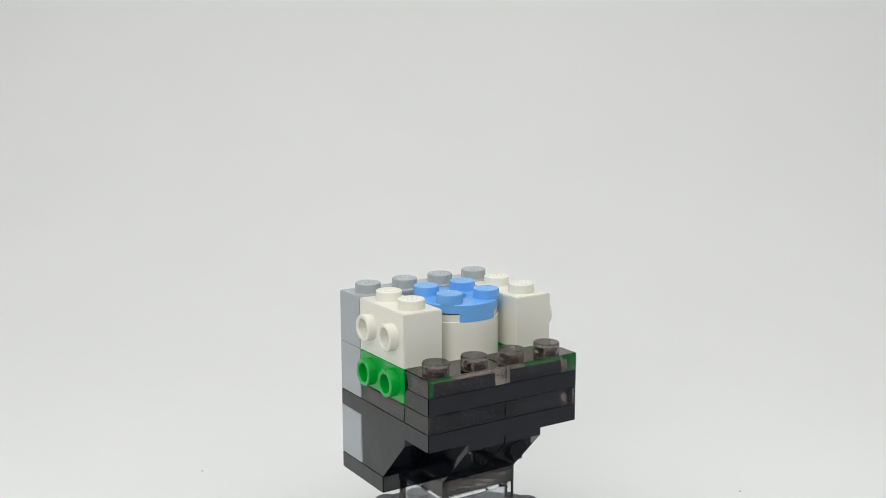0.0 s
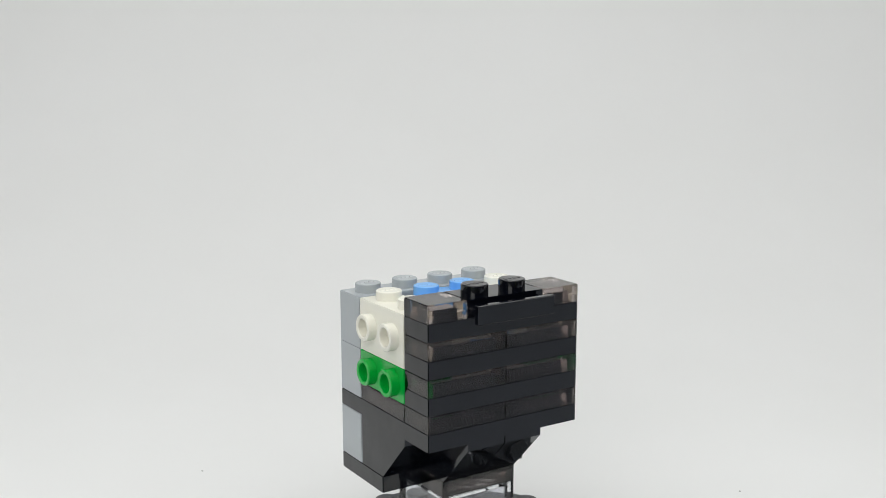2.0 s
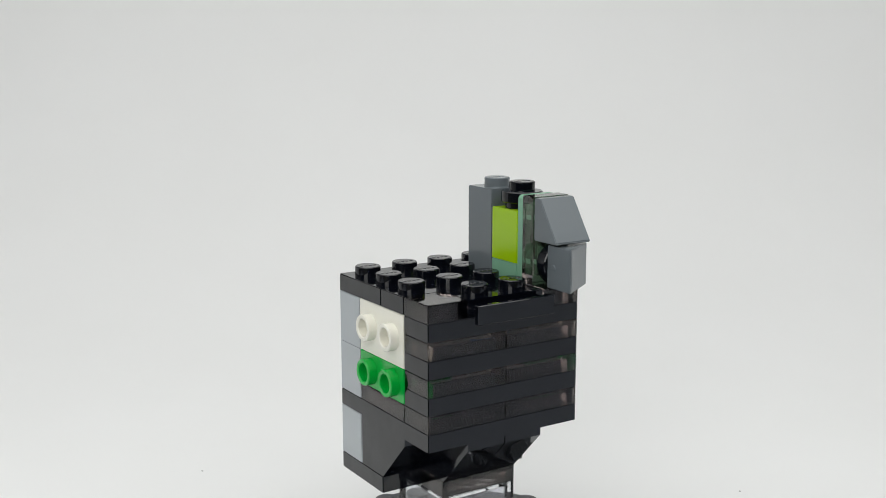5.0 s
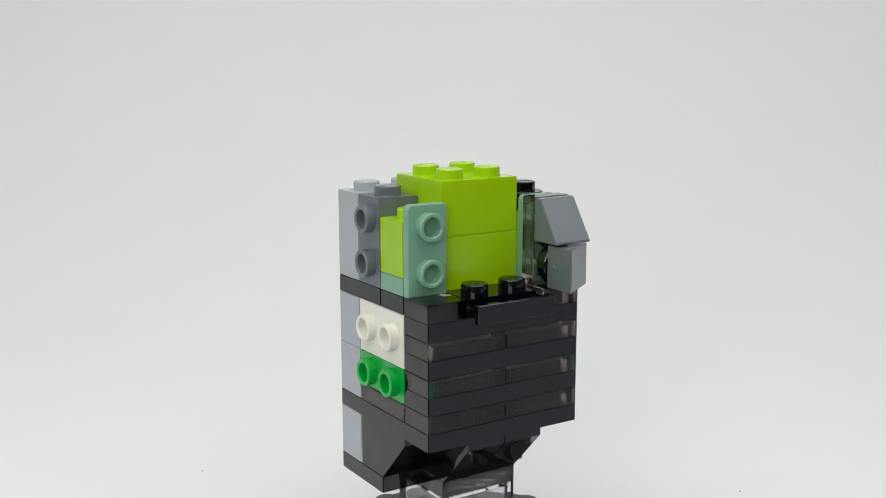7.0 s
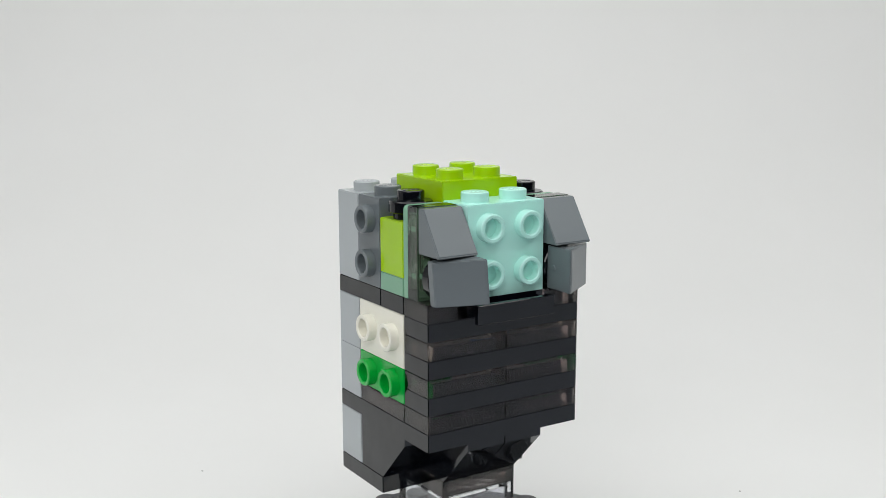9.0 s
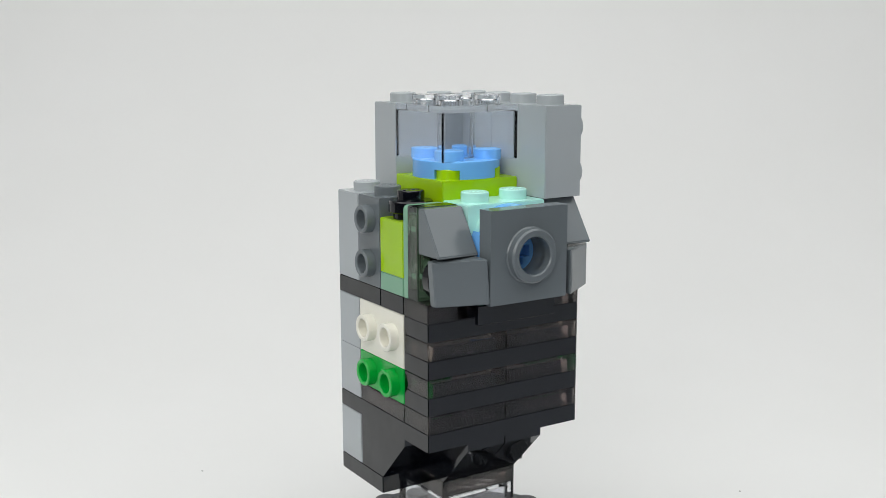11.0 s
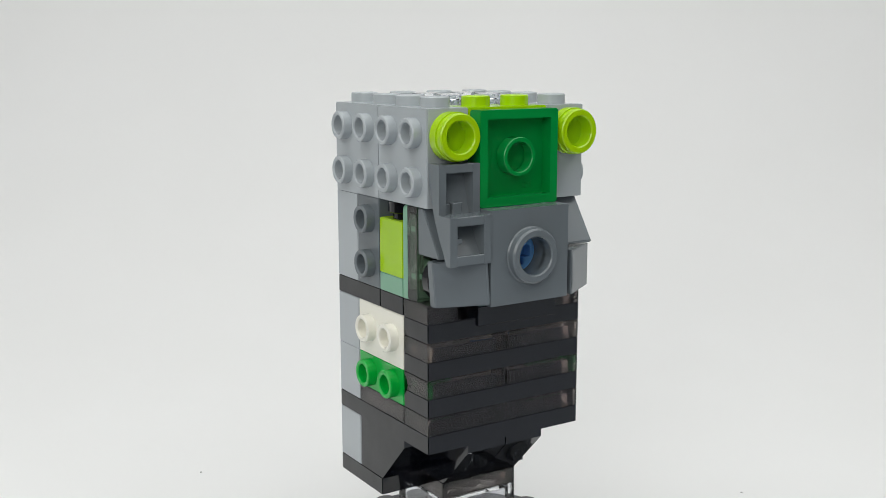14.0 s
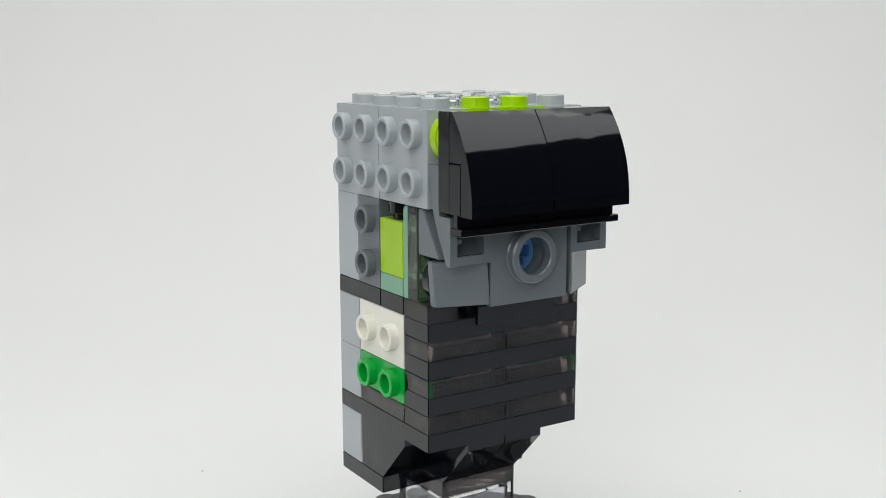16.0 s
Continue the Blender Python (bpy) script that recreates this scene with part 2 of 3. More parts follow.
def notched_round(mat, h, bevel=0.0002):
    """Round two-by-two body with four notches below and a cross-shaped axle hole in its top."""
    bm = bmesh.new()
    r, Z = 2 * S / 2 - 0.0001, h * H
    n = 64
    ring = lambda rad, z: [bm.verts.new((rad * math.cos(6.283185307 * i / n), rad * math.sin(6.283185307 * i / n), z)) for i in range(n)]
    a, b, c = ring(r - bevel, Z), ring(r, Z - bevel), ring(r, 0.5 * H)
    inner = ring(r - 0.0014, 0.5 * H)
    arm, half = 0.00237, 0.00098
    hole = [[], [], []]
    for i in range(n):
        ca, sa = math.cos(6.283185307 * i / n), math.sin(6.283185307 * i / n)
        u, v = max(abs(ca), 1e-9), max(abs(sa), 1e-9)
        reach = max(min(arm / u, half / v), min(half / u, arm / v))
        for ring_, wide, z in zip(hole, (0.0001, 0, 0), (Z, Z - 0.0001, 0.5 * H + 0.00006)):
            ring_.append(bm.verts.new(((reach + wide) * ca, (reach + wide) * sa, z)))
    bm.faces.new(hole[2])
    for i in range(n):
        j = (i + 1) % n
        bm.faces.new((hole[0][i], a[i], a[j], hole[0][j]))
        bm.faces.new((hole[1][i], hole[0][i], hole[0][j], hole[1][j]))
        bm.faces.new((hole[2][i], hole[1][i], hole[1][j], hole[2][j]))
        bm.faces.new((a[i], b[i], b[j], a[j]))
        bm.faces.new((b[i], c[i], c[j], b[j]))
        bm.faces.new((c[i], inner[i], inner[j], c[j]))
    bm.faces.new(inner[::-1])
    # four skirt pieces between the notches
    for q in range(4):
        ids = [(q * 16 + 11 + k) % n for k in range(11)]
        o0 = [bm.verts.new((r * math.cos(6.283185307 * i / n), r * math.sin(6.283185307 * i / n), 0)) for i in ids]
        o1 = [bm.verts.new((r * math.cos(6.283185307 * i / n), r * math.sin(6.283185307 * i / n), 0.5 * H + 0.00002)) for i in ids]
        r2 = r - 0.0014
        i0 = [bm.verts.new((r2 * math.cos(6.283185307 * i / n), r2 * math.sin(6.283185307 * i / n), 0)) for i in ids]
        i1 = [bm.verts.new((r2 * math.cos(6.283185307 * i / n), r2 * math.sin(6.283185307 * i / n), 0.5 * H + 0.00002)) for i in ids]
        for k in range(10):
            bm.faces.new((o0[k], o0[k + 1], o1[k + 1], o1[k]))
            bm.faces.new((i0[k], i1[k], i1[k + 1], i0[k + 1]))
            bm.faces.new((o0[k], i0[k], i0[k + 1], o0[k + 1]))
            bm.faces.new((o1[k], o1[k + 1], i1[k + 1], i1[k]))
        bm.faces.new((o0[0], o1[0], i1[0], i0[0]))
        bm.faces.new((o0[-1], i0[-1], i1[-1], o1[-1]))
    return mesh_of(bm, "body", mat)


def round_plate_two(label, mat):
    """Two-by-two round plate; its origin is the middle of its underside."""
    ob = thing("round_plate", label, "toy brick")
    key = ("round2", mat.name)
    if key not in MESHES:
        MESHES[key] = notched_round(mat, 1)
    part("body", MESHES[key], None, ob)
    for x in (-0.5, 0.5):
        for y in (-0.5, 0.5):
            stud(ob, mat, x, y, 1)
    return ob


def small_round(label, mat, name="round_plate", plain=False):
    """One-by-one round plate; origin in the middle of its underside, open below."""
    ob = thing(name, label, "toy brick")
    key = ("round1", mat.name)
    if key not in MESHES:
        bm = bmesh.new()
        r = S / 2 - 0.0001
        lathe(bm, [(0.0024, 0), (0.0031, 0), (0.0031, 0.0011), (r - 0.0002, 0.0011), (r, 0.0013), (r, H - 0.0002), (r - 0.0002, H),
                   (0, H)], n=40)
        lathe(bm, [(0.0024, 0), (0.0024, H - 0.001), (0, H - 0.001)], n=40)
        bmesh.ops.remove_doubles(bm, verts=bm.verts, dist=1e-6)
        MESHES[key] = mesh_of(bm, "body", mat)
    part("body", MESHES[key], None, ob)
    stud(ob, mat, 0, 0, 1, plain=plain)
    return ob


def eye_ring(label):
    """Lime round plate whose open underside faces forward; origin in the middle of its back."""
    ob = thing("round_plate", label, "toy brick", "round lime eyes")
    bm = bmesh.new()
    r, f = S / 2, H + 0.0006
    lathe(bm, [(0, 0), (r - 0.0009, 0), (r - 0.0003, 0.0003), (r, 0.0007), (r, 0.0024), (r - 0.0002, 0.00245), (r - 0.0002, f - 0.0002), (r - 0.0004, f),
               (0.0028, f), (0.0026, f - 0.0002), (0.0025, 0.0012), (0, 0.0012)], n=56)
    part("body", bm, LIME, ob)
    return ob


def bracket():
    """Sand-green angle: a one-stud foot and a two-stud upright with hollow studs."""
    ob = thing("angle_bracket", "sand green plastic angle bracket on black plate", "toy brick", "sand green brackets")
    bm = bmesh.new()
    shell(bm, 1, 1, 1)
    part("foot", bm, SAND, ob)
    stud(ob, SAND, 0.5, 0.5, 1)
    bm = bmesh.new()
    g, top, c = 0.0001, 5 * H - 0.0001, 0.0009
    pts = [(g, 0), (S - g, 0), (S - g, top - c)]
    pts += [(S - g - c + c * math.cos(a), top - c + c * math.sin(a)) for a in (0.39, 0.79, 1.18, 1.57)]
    pts += [(g + c - c * math.sin(a), top - c + c * math.cos(a)) for a in (0.0, 0.39, 0.79, 1.18, 1.57)]
    f = [bm.verts.new((x, -0.2 * S, z)) for x, z in pts]
    k = [bm.verts.new((x, 0.00002, z)) for x, z in pts]
    faces = [bm.faces.new(f), bm.faces.new(k[::-1])]
    for i in range(len(pts)):
        j = (i + 1) % len(pts)
        faces.append(bm.faces.new((f[i], k[i], k[j], f[j])))
    soften(bm, {e for q in faces[:2] for e in q.edges}, 0.00014, 1)
    part("upright", bm, SAND, ob)
    for z in (1.25, 3.75):
        stud(ob, SAND, 0.5, -0.1875, z, True, SIDE["-y"], "hollow_stud")
    return ob


def cheese(label):
    """One-by-one wedge, high along x = 0 and low along x = 1."""
    ob = thing("wedge_slope", label, "toy brick", "grey cheek wedges")
    bm = bmesh.new()
    g = 0.00018
    pts = [(g, 0), (S - g, 0), (S - g, 0.2 * S), (0.06 * S, 2 * H), (g, 2 * H)]
    a = [bm.verts.new((x, g, z)) for x, z in pts]
    b = [bm.verts.new((x, S - g, z)) for x, z in pts]
    f = [bm.faces.new(a), bm.faces.new(b[::-1])]
    f += [bm.faces.new((a[i], b[i], b[(i + 1) % 5], a[(i + 1) % 5])) for i in range(5)]
    soften(bm, {e for q in f[:2] + f[3:] for e in q.edges}, 0.00065, 5)
    part("body", bm, DARK, ob)
    bm = bmesh.new()
    lathe(bm, [(0, -0.0001), (0.0006, -0.0001), (0.00058, 0.0001), (0.0004, 0.00016), (0, 0.00008)], n=20)
    part("gate_mark", bm, DARK, ob, "small round moulding mark", pose(g, 0.5 * S, 0.55 * H, 0, -90))
    return ob


def railed_plate(label):
    """One-by-two plate with a sliding-door rail along its front edge."""
    ob = thing("railed_plate", label, "toy brick")
    bm = bmesh.new()
    shell(bm, 2, 1, 1)
    part("body", bm, BLACK, ob)
    underside(ob, 2, 1, 1, BLACK, True)
    stud(ob, BLACK, 0.5, 0.5, 1)
    stud(ob, BLACK, 1.5, 0.5, 1)
    bm = bmesh.new()
    g = 0.0001
    box(bm, g, 2 * S - g, -0.26 * S, 0.0003, 0.25 * H, 0.62 * H, 0.00008)
    box(bm, g - 0.0001, 2 * S - g + 0.0002, -0.4 * S, -0.25 * S, -0.2 * H, 0.86 * H, 0.00015)
    part("rail", bm, BLACK, ob)
    return ob


def inverted_slope(label):
    ob = thing("inverted_slope", label, "toy brick", "black inverted slopes")
    bm = bmesh.new()
    g = 0.0001
    prism(bm, [(g, 3 * H), (g, 2.58 * H), (S, 0), (2 * S - g, 0), (2 * S - g, 3 * H)], g, S - g, 0.00014, 2)
    part("body", bm, BLACK, ob)
    return ob


def face_tray():
    """Deep green two-by-two tray facing forward on a one-by-two foot."""
    ob = thing("tray_bracket", "deep green plastic bracket with hollow square front", "toy brick")
    bm = bmesh.new()
    shell(bm, 2, 1, 1)
    part("foot", bm, DEEP, ob)
    for x in (0.5, 1.5):
        stud(ob, DEEP, x, 0.5, 1)
    bm = bmesh.new()
    shell(bm, 2, 2, 1, wall=0.0015, top=0.0009, gap=0.0001, width=0.00022)
    for v in bm.verts:
        x, y, z = v.co
        v.co = (x, z - H, 2 * S - y - 2 * H - 0.0002)
    part("front", bm, DEEP, ob)
    bm = bmesh.new()
    for i in range(4):
        for j in range(2):
            x, z = 1.28 * S + i * 0.0005, -1.25 * H + j * 0.0006
            box(bm, x, x + 0.0003, -0.00102, -0.00085, z, z + 0.00032, 0.00004)
    part("moulded_mark", bm, DEEP, ob)
    bm = bmesh.new()
    tube(bm, 0, 0, 0, H - 0.0009, 0.00325, 0.0025, 36)
    part("centre_tube", bm, DEEP, ob, m=pose(S, -0.001, S - 2 * H - 0.0001, 90))
    return ob


def ring_plate():
    """Dark grey two-by-two plate with an open ring; origin at a corner, z forward."""
    ob = thing("ring_plate", "dark grey plastic plate with one hollow ring", "toy brick")
    bm = bmesh.new()
    n = 48
    g, a, r = 0.0001, S, 0.0032
    for z, flip in ((0, True), (H, False)):
        inner = [bm.verts.new((a + r * math.cos(6.2831853 * i / n), a + r * math.sin(6.2831853 * i / n), z)) for i in range(n)]
        outer = []
        for i in range(n):
            c, s = math.cos(6.2831853 * i / n), math.sin(6.2831853 * i / n)
            k = (S - g) / max(abs(c), abs(s))
            outer.append(bm.verts.new((a + k * c, a + k * s, z)))
        for i in range(n):
            j = (i + 1) % n
            bm.faces.new((inner[i], outer[i], outer[j], inner[j]))
        if flip:
            low_in, low_out = inner, outer
    for i in range(n):
        j = (i + 1) % n
        bm.faces.new((low_in[i], low_in[j], inner[j], inner[i]))
        bm.faces.new((low_out[i], outer[i], outer[j], low_out[j]))
    soften(bm, [e for e in bm.edges if e.calc_face_angle(0) > 1.2 and max((v.co - Vector((a, a, v.co.z))).length for v in e.verts) > 0.0075
                ], 0.00015, 1)
    part("plate", bm, DARK, ob)
    bm = bmesh.new()
    lathe(bm, [(0.0032, H - 0.0008), (0.0048, H - 0.0008), (0.0048, H + 0.0001), (0.0046, H + 0.0003), (0.0046, H + 0.0014), (0.0043, H + 0.0017), (0.0034, H + 0.0017), (0.0032, H + 0.0015)],
          a, a, 48, True)
    part("ring", bm, DARK, ob)
    return ob


def jaw_piece(label):
    """Stepped dark grey curved piece whose two hollow undersides face forward."""
    ob = thing("stepped_slope", label, "toy brick", "stepped cheek pieces")
    y = lambda v: v * S
    z = lambda v: v * H
    back = [(-0.02, 4.95), (-0.06, 4.0), (-0.14, 3.1), (-0.26, 2.2), (-0.42, 1.3), (-0.58, 0.6), (-0.70, 0.0)]
    full = back + [(-0.84, 0.0), (-0.84, 2.45), (-0.43, 2.45), (-0.43, 4.95)]
    bm = bmesh.new()
    g = 0.0001
    P2 = lambda pts: [(y(a), z(b)) for a, b in pts]
    prism(bm, P2(full), g, 0.18 * S)
    part("side_wall", bm, DARK, ob)
    bm = bmesh.new()
    prism(bm, P2(full), 0.82 * S, S - g)
    part("side_wall", bm, DARK, ob)
    inner = [(a - 0.055, b) for a, b in back[::-1]]
    bm = bmesh.new()
    prism(bm, P2([(a - 0.004, b - (0.03 if i == 0 else 0) + (0.03 if i == 6 else 0)) for i, (a, b) in enumerate(back)] +
                 [(a, b + (0.03 if i == 0 else 0) - (0.03 if i == 6 else 0)) for i, (a, b) in enumerate(inner)]), 0.17 * S, 0.83 * S, 0)
    part("back_wall", bm, DARK, ob)
    e = 0.00002
    for y0, y1, z0, z1 in ((-0.43, -0.06, 4.5, 4.95), (-0.84, -0.3, 1.98, 2.45), (-0.84, -0.72, 0.0, 0.5)):
        bm = bmesh.new()
        box(bm, 0.17 * S, 0.83 * S, y(y0) + e, y(y1), z(z0) + e, z(z1) - e, 0.0001)
        part("cross_bar", bm, DARK, ob)
    for x0, x1, y0, y1, z0, z1 in ((0.17, 0.36, -0.30, -0.2, 2.4, 2.95), (0.38, 0.60, -0.36, -0.2, 2.4, 3.0),
                                   (0.17, 0.34, -0.78, -0.5, 1.1, 1.35)):
        bm = bmesh.new()
        box(bm, x0 * S, x1 * S, y(y0), y(y1), z(z0), z(z1), 0.0001)
        part("inner_step", bm, DARK, ob)
    return ob


def curved_slope(label):
    ob = thing("curved_slope", label, "toy brick", "black curved visor slopes")
    bm = bmesh.new()
    g = 0.0001
    front = []
    for i in range(25):
        s = 1 - i / 24
        front.append((-(0.80 - 0.70 * s ** 2.3) * S, s * 5 * H))
    pts = [(-0.004 * S, 2.55 * H), (-0.004 * S, 5 * H)] + front + [(-0.41 * S, 0), (-0.41 * S, 2.55 * H)]
    prism(bm, pts, g, 2 * S - g, 0.00016, 2)
    part("body", bm, BLACK, ob)
    return ob


# ---------------------------------------------------------------- the table set
R0 = 0.26
prof = [(-0.029, 0.0), (0.0, 0.0)]
prof += [(0.10 + R0 * math.sin(math.pi / 2 * i / 48), R0 - R0 * math.cos(math.pi / 2 * i / 48)) for i in range(49)]
prof.append((0.10 + R0, 0.62))
bm = bmesh.new()
rows = [[bm.verts.new(on_set(a, b, FLOOR + z)) for a in (-0.7, 0.7)] for b, z in prof]
rows += [[bm.verts.new(on_set(a, b + (0.001 if z > 0.1 else 0), FLOOR + z - (0.001 if z <= 0.1 else 0))) for a in (-0.7, 0.7)]
         for b, z in prof[::-1]]
for p, q in zip(rows, rows[1:] + rows[:1]):
    bm.faces.new((p[0], p[1], q[1], q[0]))
sweep = new("ground", mesh_of(bm, "ground", paper, 60))
tagged(sweep, "white paper backdrop sweep under and behind the model", "backdrop", kind="structure")


def slab(name, label, corners, mat, thick=0.004):
    bm = bmesh.new()
    push = (corners[1] - corners[0]).cross(corners[3] - corners[0]).normalized() * thick
    a = [bm.verts.new(c) for c in corners]
    b = [bm.verts.new(c + push) for c in corners]
    bm.faces.new(a)
    bm.faces.new(b[::-1])
    for i in range(4):
        bm.faces.new((a[i], b[i], b[(i + 1) % 4], a[(i + 1) % 4]))
    return tagged(new(name, mesh_of(bm, name, mat)), label, "light tent", kind="structure")


slab("wall_left", "unseen white cloth panel at the side of the set", [on_set(-0.58, -0.30, FLOOR + 0.002), on_set(-0.58, 0.35, FLOOR + 0.002),
                                                     on_set(-0.58, 0.35, 0.4), on_set(-0.58, -0.30, 0.4)], fabric)
# unseen panel, added as a reflector for the right side and the clear brick
slab("wall_right", "unseen white cloth panel at the side of the set", [on_set(0.58, 0.0, FLOOR + 0.002), on_set(0.58, 0.35, FLOOR + 0.002),
                                                      on_set(0.58, 0.35, 0.4), on_set(0.58, 0.0, 0.4)], fabric, -0.004)
slab("ceiling", "white cloth roof of the photo tent", [on_set(-0.60, -0.40, 0.41), on_set(0.46, -0.40, 0.41),
                                                   on_set(0.46, 0.35, 0.41), on_set(-0.60, 0.35, 0.41)], fabric)

slab("table", "dark wooden table top under the paper and mat", [on_set(-1.2, -1.2, FLOOR - 0.003), on_set(1.2, -1.2, FLOOR - 0.003),
                                                            on_set(1.2, 0.9, FLOOR - 0.003), on_set(-1.2, 0.9, FLOOR - 0.003)], walnut, -0.03)
slab("mat", "pale grey mat in front of the white paper", [on_set(-0.32, -0.24, FLOOR - 0.0012), on_set(0.32, -0.24, FLOOR - 0.0012),
                                                      on_set(0.32, 0.02, FLOOR - 0.0012), on_set(-0.32, 0.02, FLOOR - 0.0012)], table_grey, -0.0017)

# two specks of dust on the paper
for a, b in ((-1.38, 10.3), (10.65, 0.86)):
    bm = bmesh.new()
    bmesh.ops.create_icosphere(bm, subdivisions=2, radius=0.00026)
    for v in bm.verts:
        v.co *= 1 + 0.3 * noise.noise(v.co * 4000)
        v.co.z *= 0.5
    speck = tagged(new("dust_speck", mesh_of(bm, "dust_speck", speckle)), "tiny grey speck of dust on white paper", "dust")
    speck.location = (a * S, b * S, FLOOR + 0.0001)

# ---------------------------------------------------------------- stand and lower body
base = thing("round_stand", "dark grey round studded plate standing on white paper", "toy brick")
bm = bmesh.new()
r = 3.1 * S
lathe(bm, [(0, 0), (r, 0), (r, H - 0.0002), (r - 0.0002, H), (0, H)], n=64)
part("body", bm, SLATE, base)
for i in range(6):
    for j in range(6):
        if math.hypot(i - 2.5, j - 2.5) < 2.7 and not (1 < i < 4 and 1 < j < 4):
            stud(base, SLATE, i - 2.5, j - 2.5, 1)
base.matrix_basis = pose(2 * S, 2 * S, FLOOR)

put(brick("brick", "colourless clear brick under the model", 2, 2, 3, CLEAR), 1, 1, -7)
put(brick("plate", "colourless clear plate on the dark stand", 2, 2, 1, CLEAR, studs=False), 1, 1, -8)
put(brick("plate", "smoke clear plate under black slopes", 2, 1, 1, SMOKE), 1, 1, -4)
put(brick("plate", "black plate under the grey bricks", 4, 2, 1, BLACK), 0, 2, -4)
put(brick("brick", "light grey brick beside black slopes", 4, 1, 3, PALE), 0, 3, -3)
for x, y in ((0, 1), (1, 0), (2, 0), (3, 1)):
    put(inverted_slope("black plastic inverted slope under a black plate"), x, y, -3)
put(brick("plate", "large black plate under the clear smoke plates", 4, 4, 1, BLACK), 0, 0, 0)
for x in (0, 2):
    put(brick("plate", "smoke clear plate between black plates", 2, 1, 1, SMOKE, group="smoke clear plates"), x, 0, 1)
    put(brick("plate", "smoke clear plate between black plates", 2, 1, 1, SMOKE, group="smoke clear plates"), x, 0, 3)
for x in (0, 3):
    put(brick("plate", "smoke clear plate under green side-stud brick", 1, 2, 1, SMOKE), x, 1, 1)
put(brick("plate", "black plate between smoke clear plates", 4, 1, 1, BLACK, group="black front plates"), 0, 0, 2)
for z in (1, 4):
    put(brick("brick", "light grey brick at the back of the model", 4, 1, 3, PALE), 0, 3, z)
for x, way in ((0, "-x"), (3, "+x")):
    put(brick("side_stud_brick", "green low brick with hollow side studs", 1, 2, 2, LEAF, studs=False,
              sides=[(way, 0.5, 0.95), (way, 1.5, 0.95)]), x, 1, 2)
    put(brick("side_stud_brick", "white brick with hollow side studs", 1, 2, 3, WHITE,
              sides=[(way, 0.5, 1.55), (way, 1.5, 1.55)]), x, 1, 4)
for z in (1, 2):
    put(brick("plate", "black plate inside the model", 2, 2, 1, BLACK, studs=False), 1, 1, z)
barrel = thing("round_brick", "white round brick under a light blue plate", "toy brick")
bm = bmesh.new()
r = S - 0.0001
lathe(bm, [(0, 0), (r, 0), (r, 3 * H - 0.0001), (r - 0.0002, 3 * H), (r - 0.0003, 3 * H), (r - 0.0003, 3.4 * H), (0, 3.4 * H)], n=64)
part("body", bm, WHITE, barrel)
put(barrel, 2, 2, 3)
put(round_plate_two("light blue round plate on white round brick", BLUE), 2, 2, 6)

# ---------------------------------------------------------------- bricks that join the model, in order
put(brick("plate", "black plate across the front", 4, 1, 1, BLACK, group="black front plates"), 0, 0, 4, 0.1)
put(brick("plate", "smoke clear plate between black plates", 2, 1, 1, SMOKE, group="smoke clear plates"), 2, 0, 5, 0.4)
put(brick("plate", "smoke clear plate between black plates", 2, 1, 1, SMOKE, group="smoke clear plates"), 0, 0, 5, 0.7)
put(brick("plate", "black plate across the front", 4, 1, 1, BLACK, group="black front plates"), 0, 0, 6, 1.0)
put(brick("tile", "smoke clear smooth tile on black plate", 1, 1, 1, SMOKE, studs=False, group="smoke clear tiles"), 0, 0, 7, 1.3)
put(railed_plate("black plate with a sliding rail on black plate"), 1, 0, 7, 1.6)
put(brick("tile", "smoke clear smooth tile on black plate", 1, 1, 1, SMOKE, studs=False, group="smoke clear tiles"), 3, 0, 7, 1.9)
put(brick("plate", "narrow black plate on white and blue bricks", 4, 1, 1, BLACK), 0, 1, 7, 2.2)
put(brick("plate", "wide black plate on grey and white bricks", 4, 2, 1, BLACK), 0, 2, 7, 2.5)


def cheek(x, high_side, times):
    """Bracket, smoke plate, round plate and two wedges of one cheek."""
    put(bracket(), x, 1, 8, times[0])
    upright = brick("plate", "smoke clear plate mounted upright on sand green bracket", 1, 2, 1, SMOKE, group="upright smoke plates")
    put(upright, x, 0.8, 8, times[1], 90)
    put(small_round("black round plate on upright smoke plate", BLACK, plain=True), x + 0.5, 0.4, 9.25, times[2], 90)
    low = cheese("dark grey wedge on black round plate")
    if high_side > 0:
        put(low, x + 1, 0, 10.5, times[3], 90, 180)
        pin = Matrix.Translation(((x + 0.5) * S, 0, 9.25 * H))      # turned a little on its one stud
        low.matrix_basis = pin @ pose(0, 0, 0, 0, -4.5) @ pin.inverted() @ low.matrix_basis
    else:
        put(low, x + 0.07, 0, 8, times[3], 90)
    put(cheese("dark grey wedge on upright smoke plate"), x + 1, 0.4, 10.5, times[4], 90, 90)


def ear(x, way, times):
    put(brick("brick", "small lime brick on sand green bracket", 1, 1, 3, LIME), x, 1, 9, times[0])
    put(small_round("black round plate on small lime brick", BLACK), x + 0.5, 1.5, 12, times[1])


def pillar(x, way, t):
    put(brick("side_stud_brick", "dark grey tall brick with hollow side studs", 1, 1, 5, DARK,
              sides=[(way, 0.5, 1.25), (way, 0.5, 3.75)]), x, 2, 8, t)


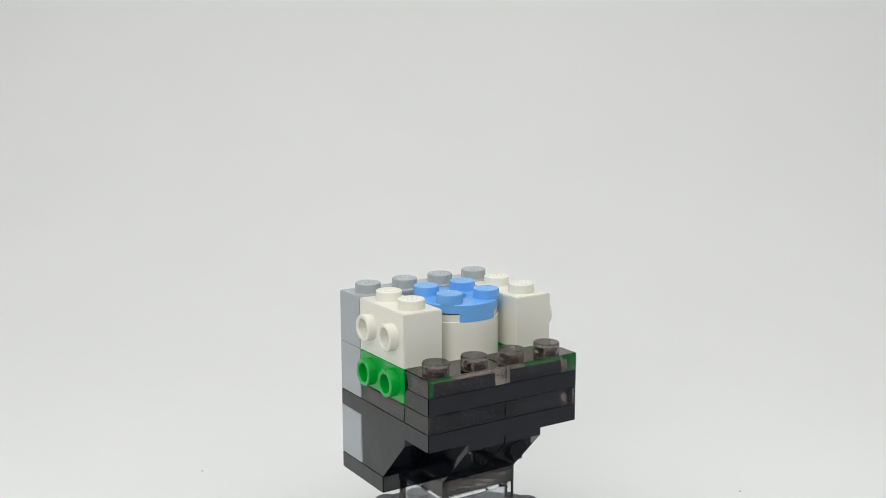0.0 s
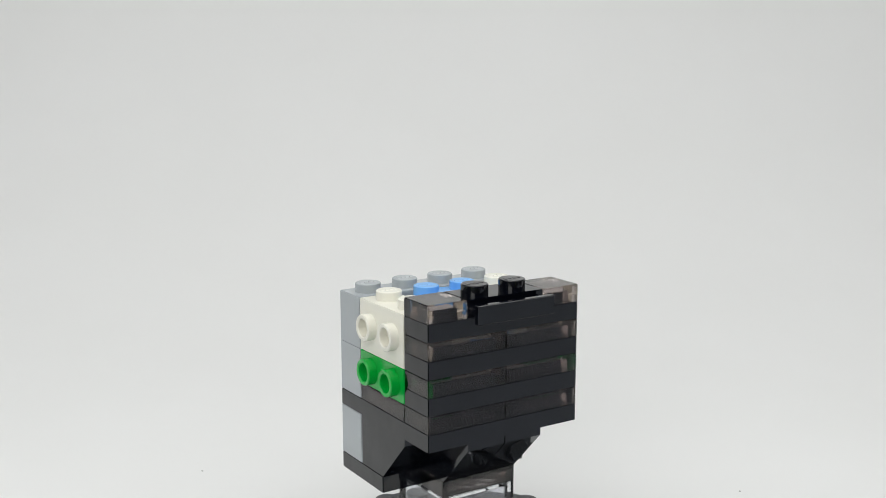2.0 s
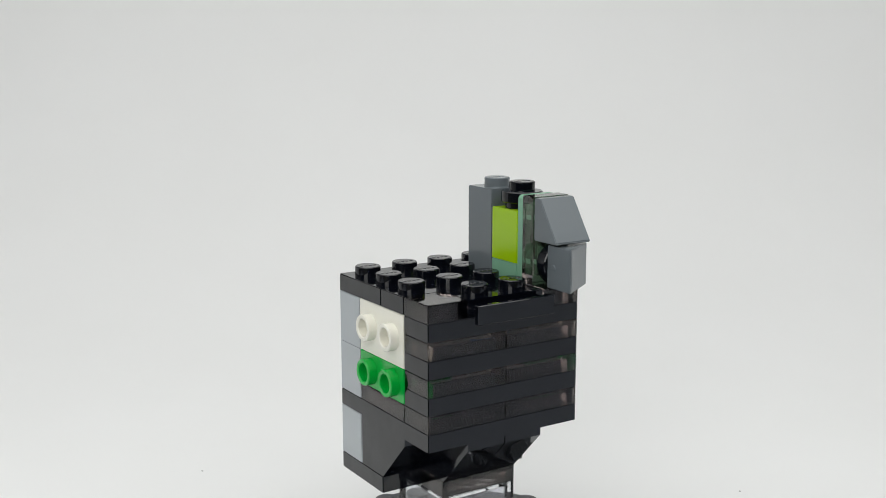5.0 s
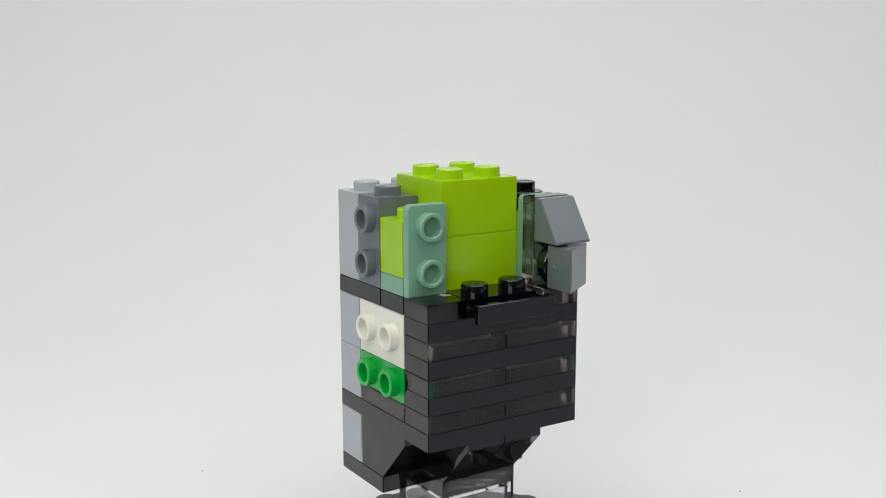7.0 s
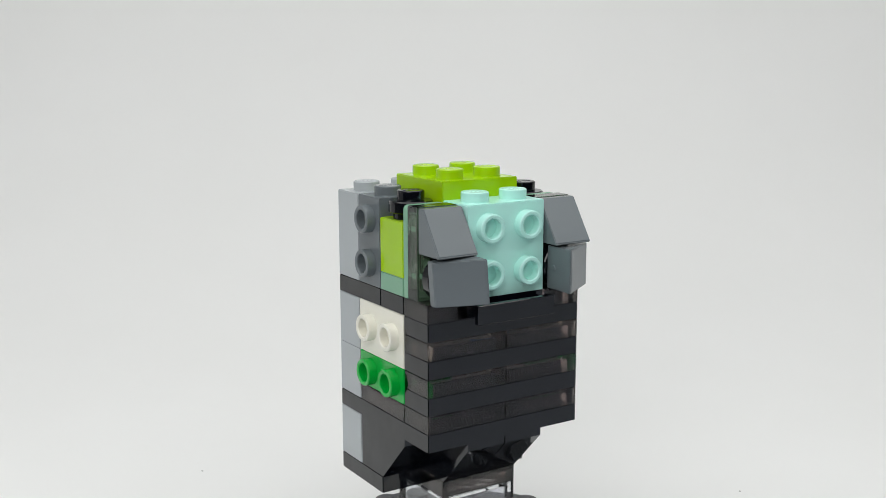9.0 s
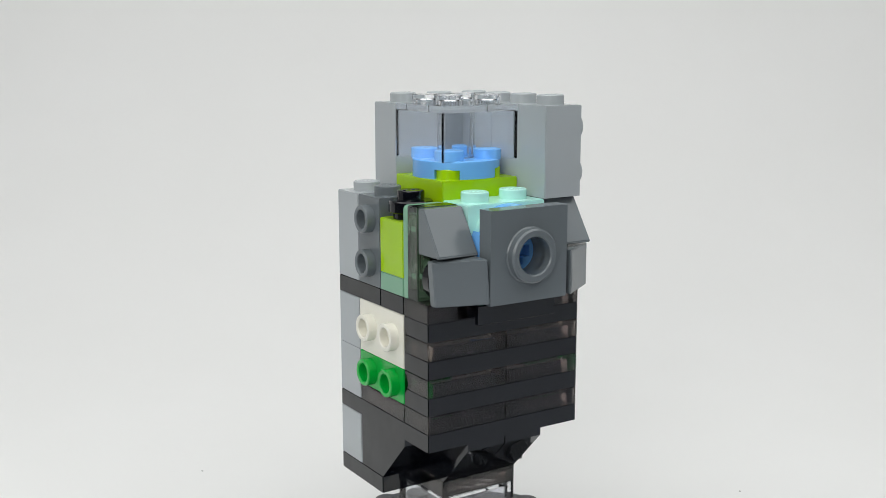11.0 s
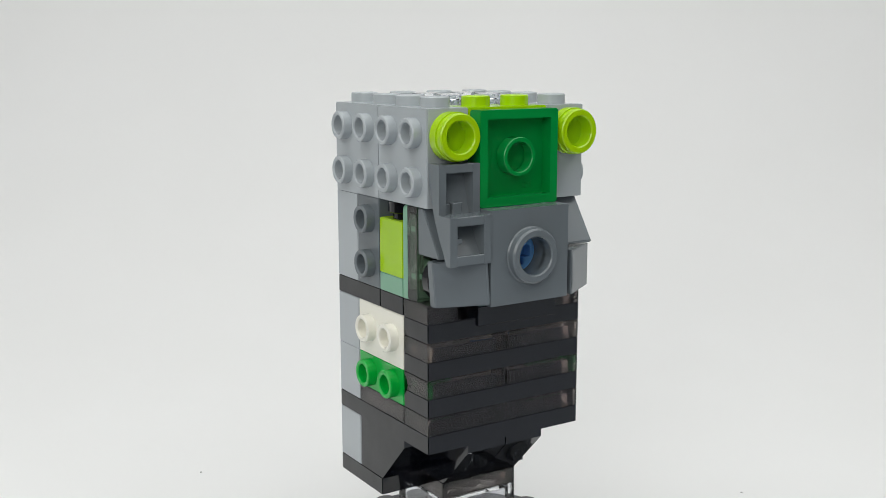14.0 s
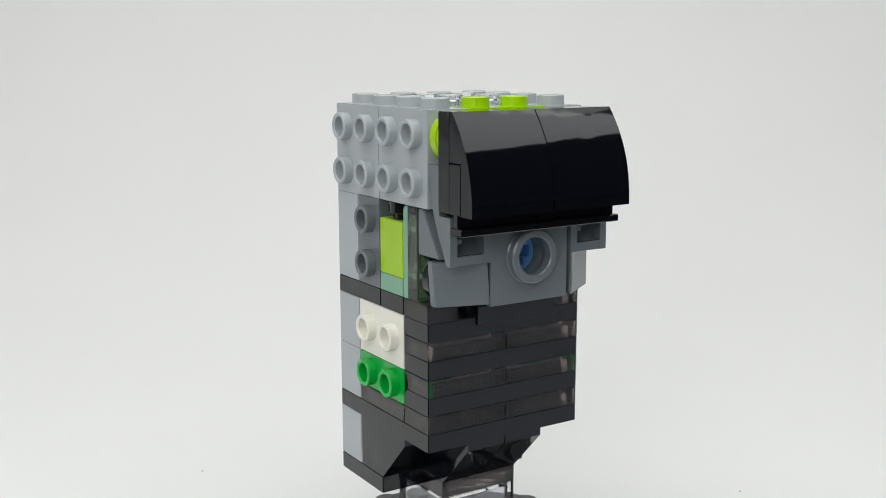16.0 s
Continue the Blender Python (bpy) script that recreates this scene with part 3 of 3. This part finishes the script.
cheek(3, -1, (2.8, 3.1, 3.4, 3.7, 4.0))
ear(3, "+x", (4.3, 4.6))
pillar(3, "+x", 4.9)
put(brick("brick", "lime brick on black plates", 2, 2, 3, LIME), 1, 1, 8, 5.2)
put(brick("brick", "lime brick on lime brick", 2, 2, 3, LIME), 1, 1, 11, 5.5)
put(brick("tall_brick", "light grey tall brick on black plate", 2, 1, 5, PALE), 2, 3, 8, 5.8)
put(brick("tall_brick", "light grey tall brick on black plate", 2, 1, 5, PALE), 0, 3, 8, 6.1)
pillar(0, "-x", 6.4)
cheek(0, 1, (6.7, 7.6, 7.9, 8.2, 8.5))
ear(0, "-x", (7.0, 7.3))
put(brick("side_stud_brick", "aqua tall brick with four hollow studs in front", 2, 1, 5, AQUA,
          sides=[("-y", u, z) for u in (0.5, 1.5) for z in (1.25, 3.75)]), 1, 0, 8, 8.8)
put(round_plate_two("light blue round plate on aqua brick's front", BLUE), 2, 0, 10.5, 9.1, 90)
put(ring_plate(), 1.0, -0.4, 8, 9.4, 90)
put(round_plate_two("light blue round plate on lime brick", BLUE), 2, 2, 14, 9.7)
put(brick("brick", "colourless clear brick on light blue plate", 2, 2, 3, CLEAR, wall=0.0005), 1, 1, 15, 10.0)
put(brick("tall_brick", "light grey tall brick behind clear brick", 2, 1, 5, PALE), 1, 3, 13, 10.3)
FOUR = [(u, z) for u in (0.5, 1.5) for z in (1.25, 3.75)]


def temple(x, y, way, t):
    put(brick("side_stud_brick", "light grey tall brick with four hollow side studs", 1, 2, 5, PALE,
              sides=[(way, u, z) for u, z in FOUR], group="light grey side-stud bricks"), x, y, 13, t)


temple(3, 2, "+x", 10.6)
temple(3, 0, "+x", 10.9)
for z, t in ((13, 11.2), (14, 11.5)):
    put(brick("plate", "lime plate above aqua brick", 2, 1, 1, LIME, group="lime forehead plates"), 1, 0, z, t)
put(face_tray(), 1, 0, 15, 11.8)
for z, t in ((16, 12.1), (17, 12.4)):
    put(brick("plate", "lime plate behind deep green bracket", 2, 1, 1, LIME, group="lime forehead plates"), 1, 0, z, t)
temple(0, 0, "-x", 12.7)
temple(0, 2, "-x", 13.0)
put(eye_ring("lime round plate with open front on grey brick"), 3.52, 0, 16.62, 13.3, 90)
put(eye_ring("lime round plate with open front on grey brick"), 0.5, 0, 16.62, 13.6, 90)
put(jaw_piece("dark grey stepped piece below lime round plate"), 0, 0, 10.35, 13.9)
put(jaw_piece("dark grey stepped piece below lime round plate"), 3.05, 0, 10.35, 14.2)
visor = brick("visor_plate", "black plate with its hollow underside in front", 4, 2, 1, BLACK, studs=False, wall=0.0015)
put(visor, 0, -0.8, 18, 14.6, -90)
for x, t in ((2, 14.9), (0, 15.2)):
    lip = railed_plate("black railed plate with hollow underside in front")
    for k in lip.children:
        if k.name.split(".")[0] == "stud":
            k.matrix_basis = k.matrix_basis @ pose(0, 0, -0.0012)
    put(lip, x + 2, -1.2, 13, t, -90, 180)
for x, t in ((0, 15.5), (2, 15.8)):
    put(curved_slope("glossy black curved slope on black visor plate"), x, -0.8, 13, t)

# ---------------------------------------------------------------- movement


def lowest(ob):
    m = ob.matrix_basis.to_3x3().to_4x4()
    best = 0.0
    for k in ob.children:
        for c in k.bound_box:
            best = min(best, (m @ k.matrix_basis @ Vector(c)).z)
    return best


def motions():
    """Every brick waits on the table behind the camera and then joins the model."""
    for i, (ob, t) in enumerate(MOVES):
        home = ob.matrix_basis.copy()
        a, b = (i % 9 - 4) * 0.042, -0.30 - 0.045 * (i // 9)
        spot = on_set(a, b, FLOOR - 0.003 - lowest(ob))
        wait = Matrix.Translation(spot) @ home.to_3x3().to_4x4()
        walk(ob, [(0.0, wait), (t - 2 / 30, wait), (t - 1 / 30, home), (16.0, home)])


motions()
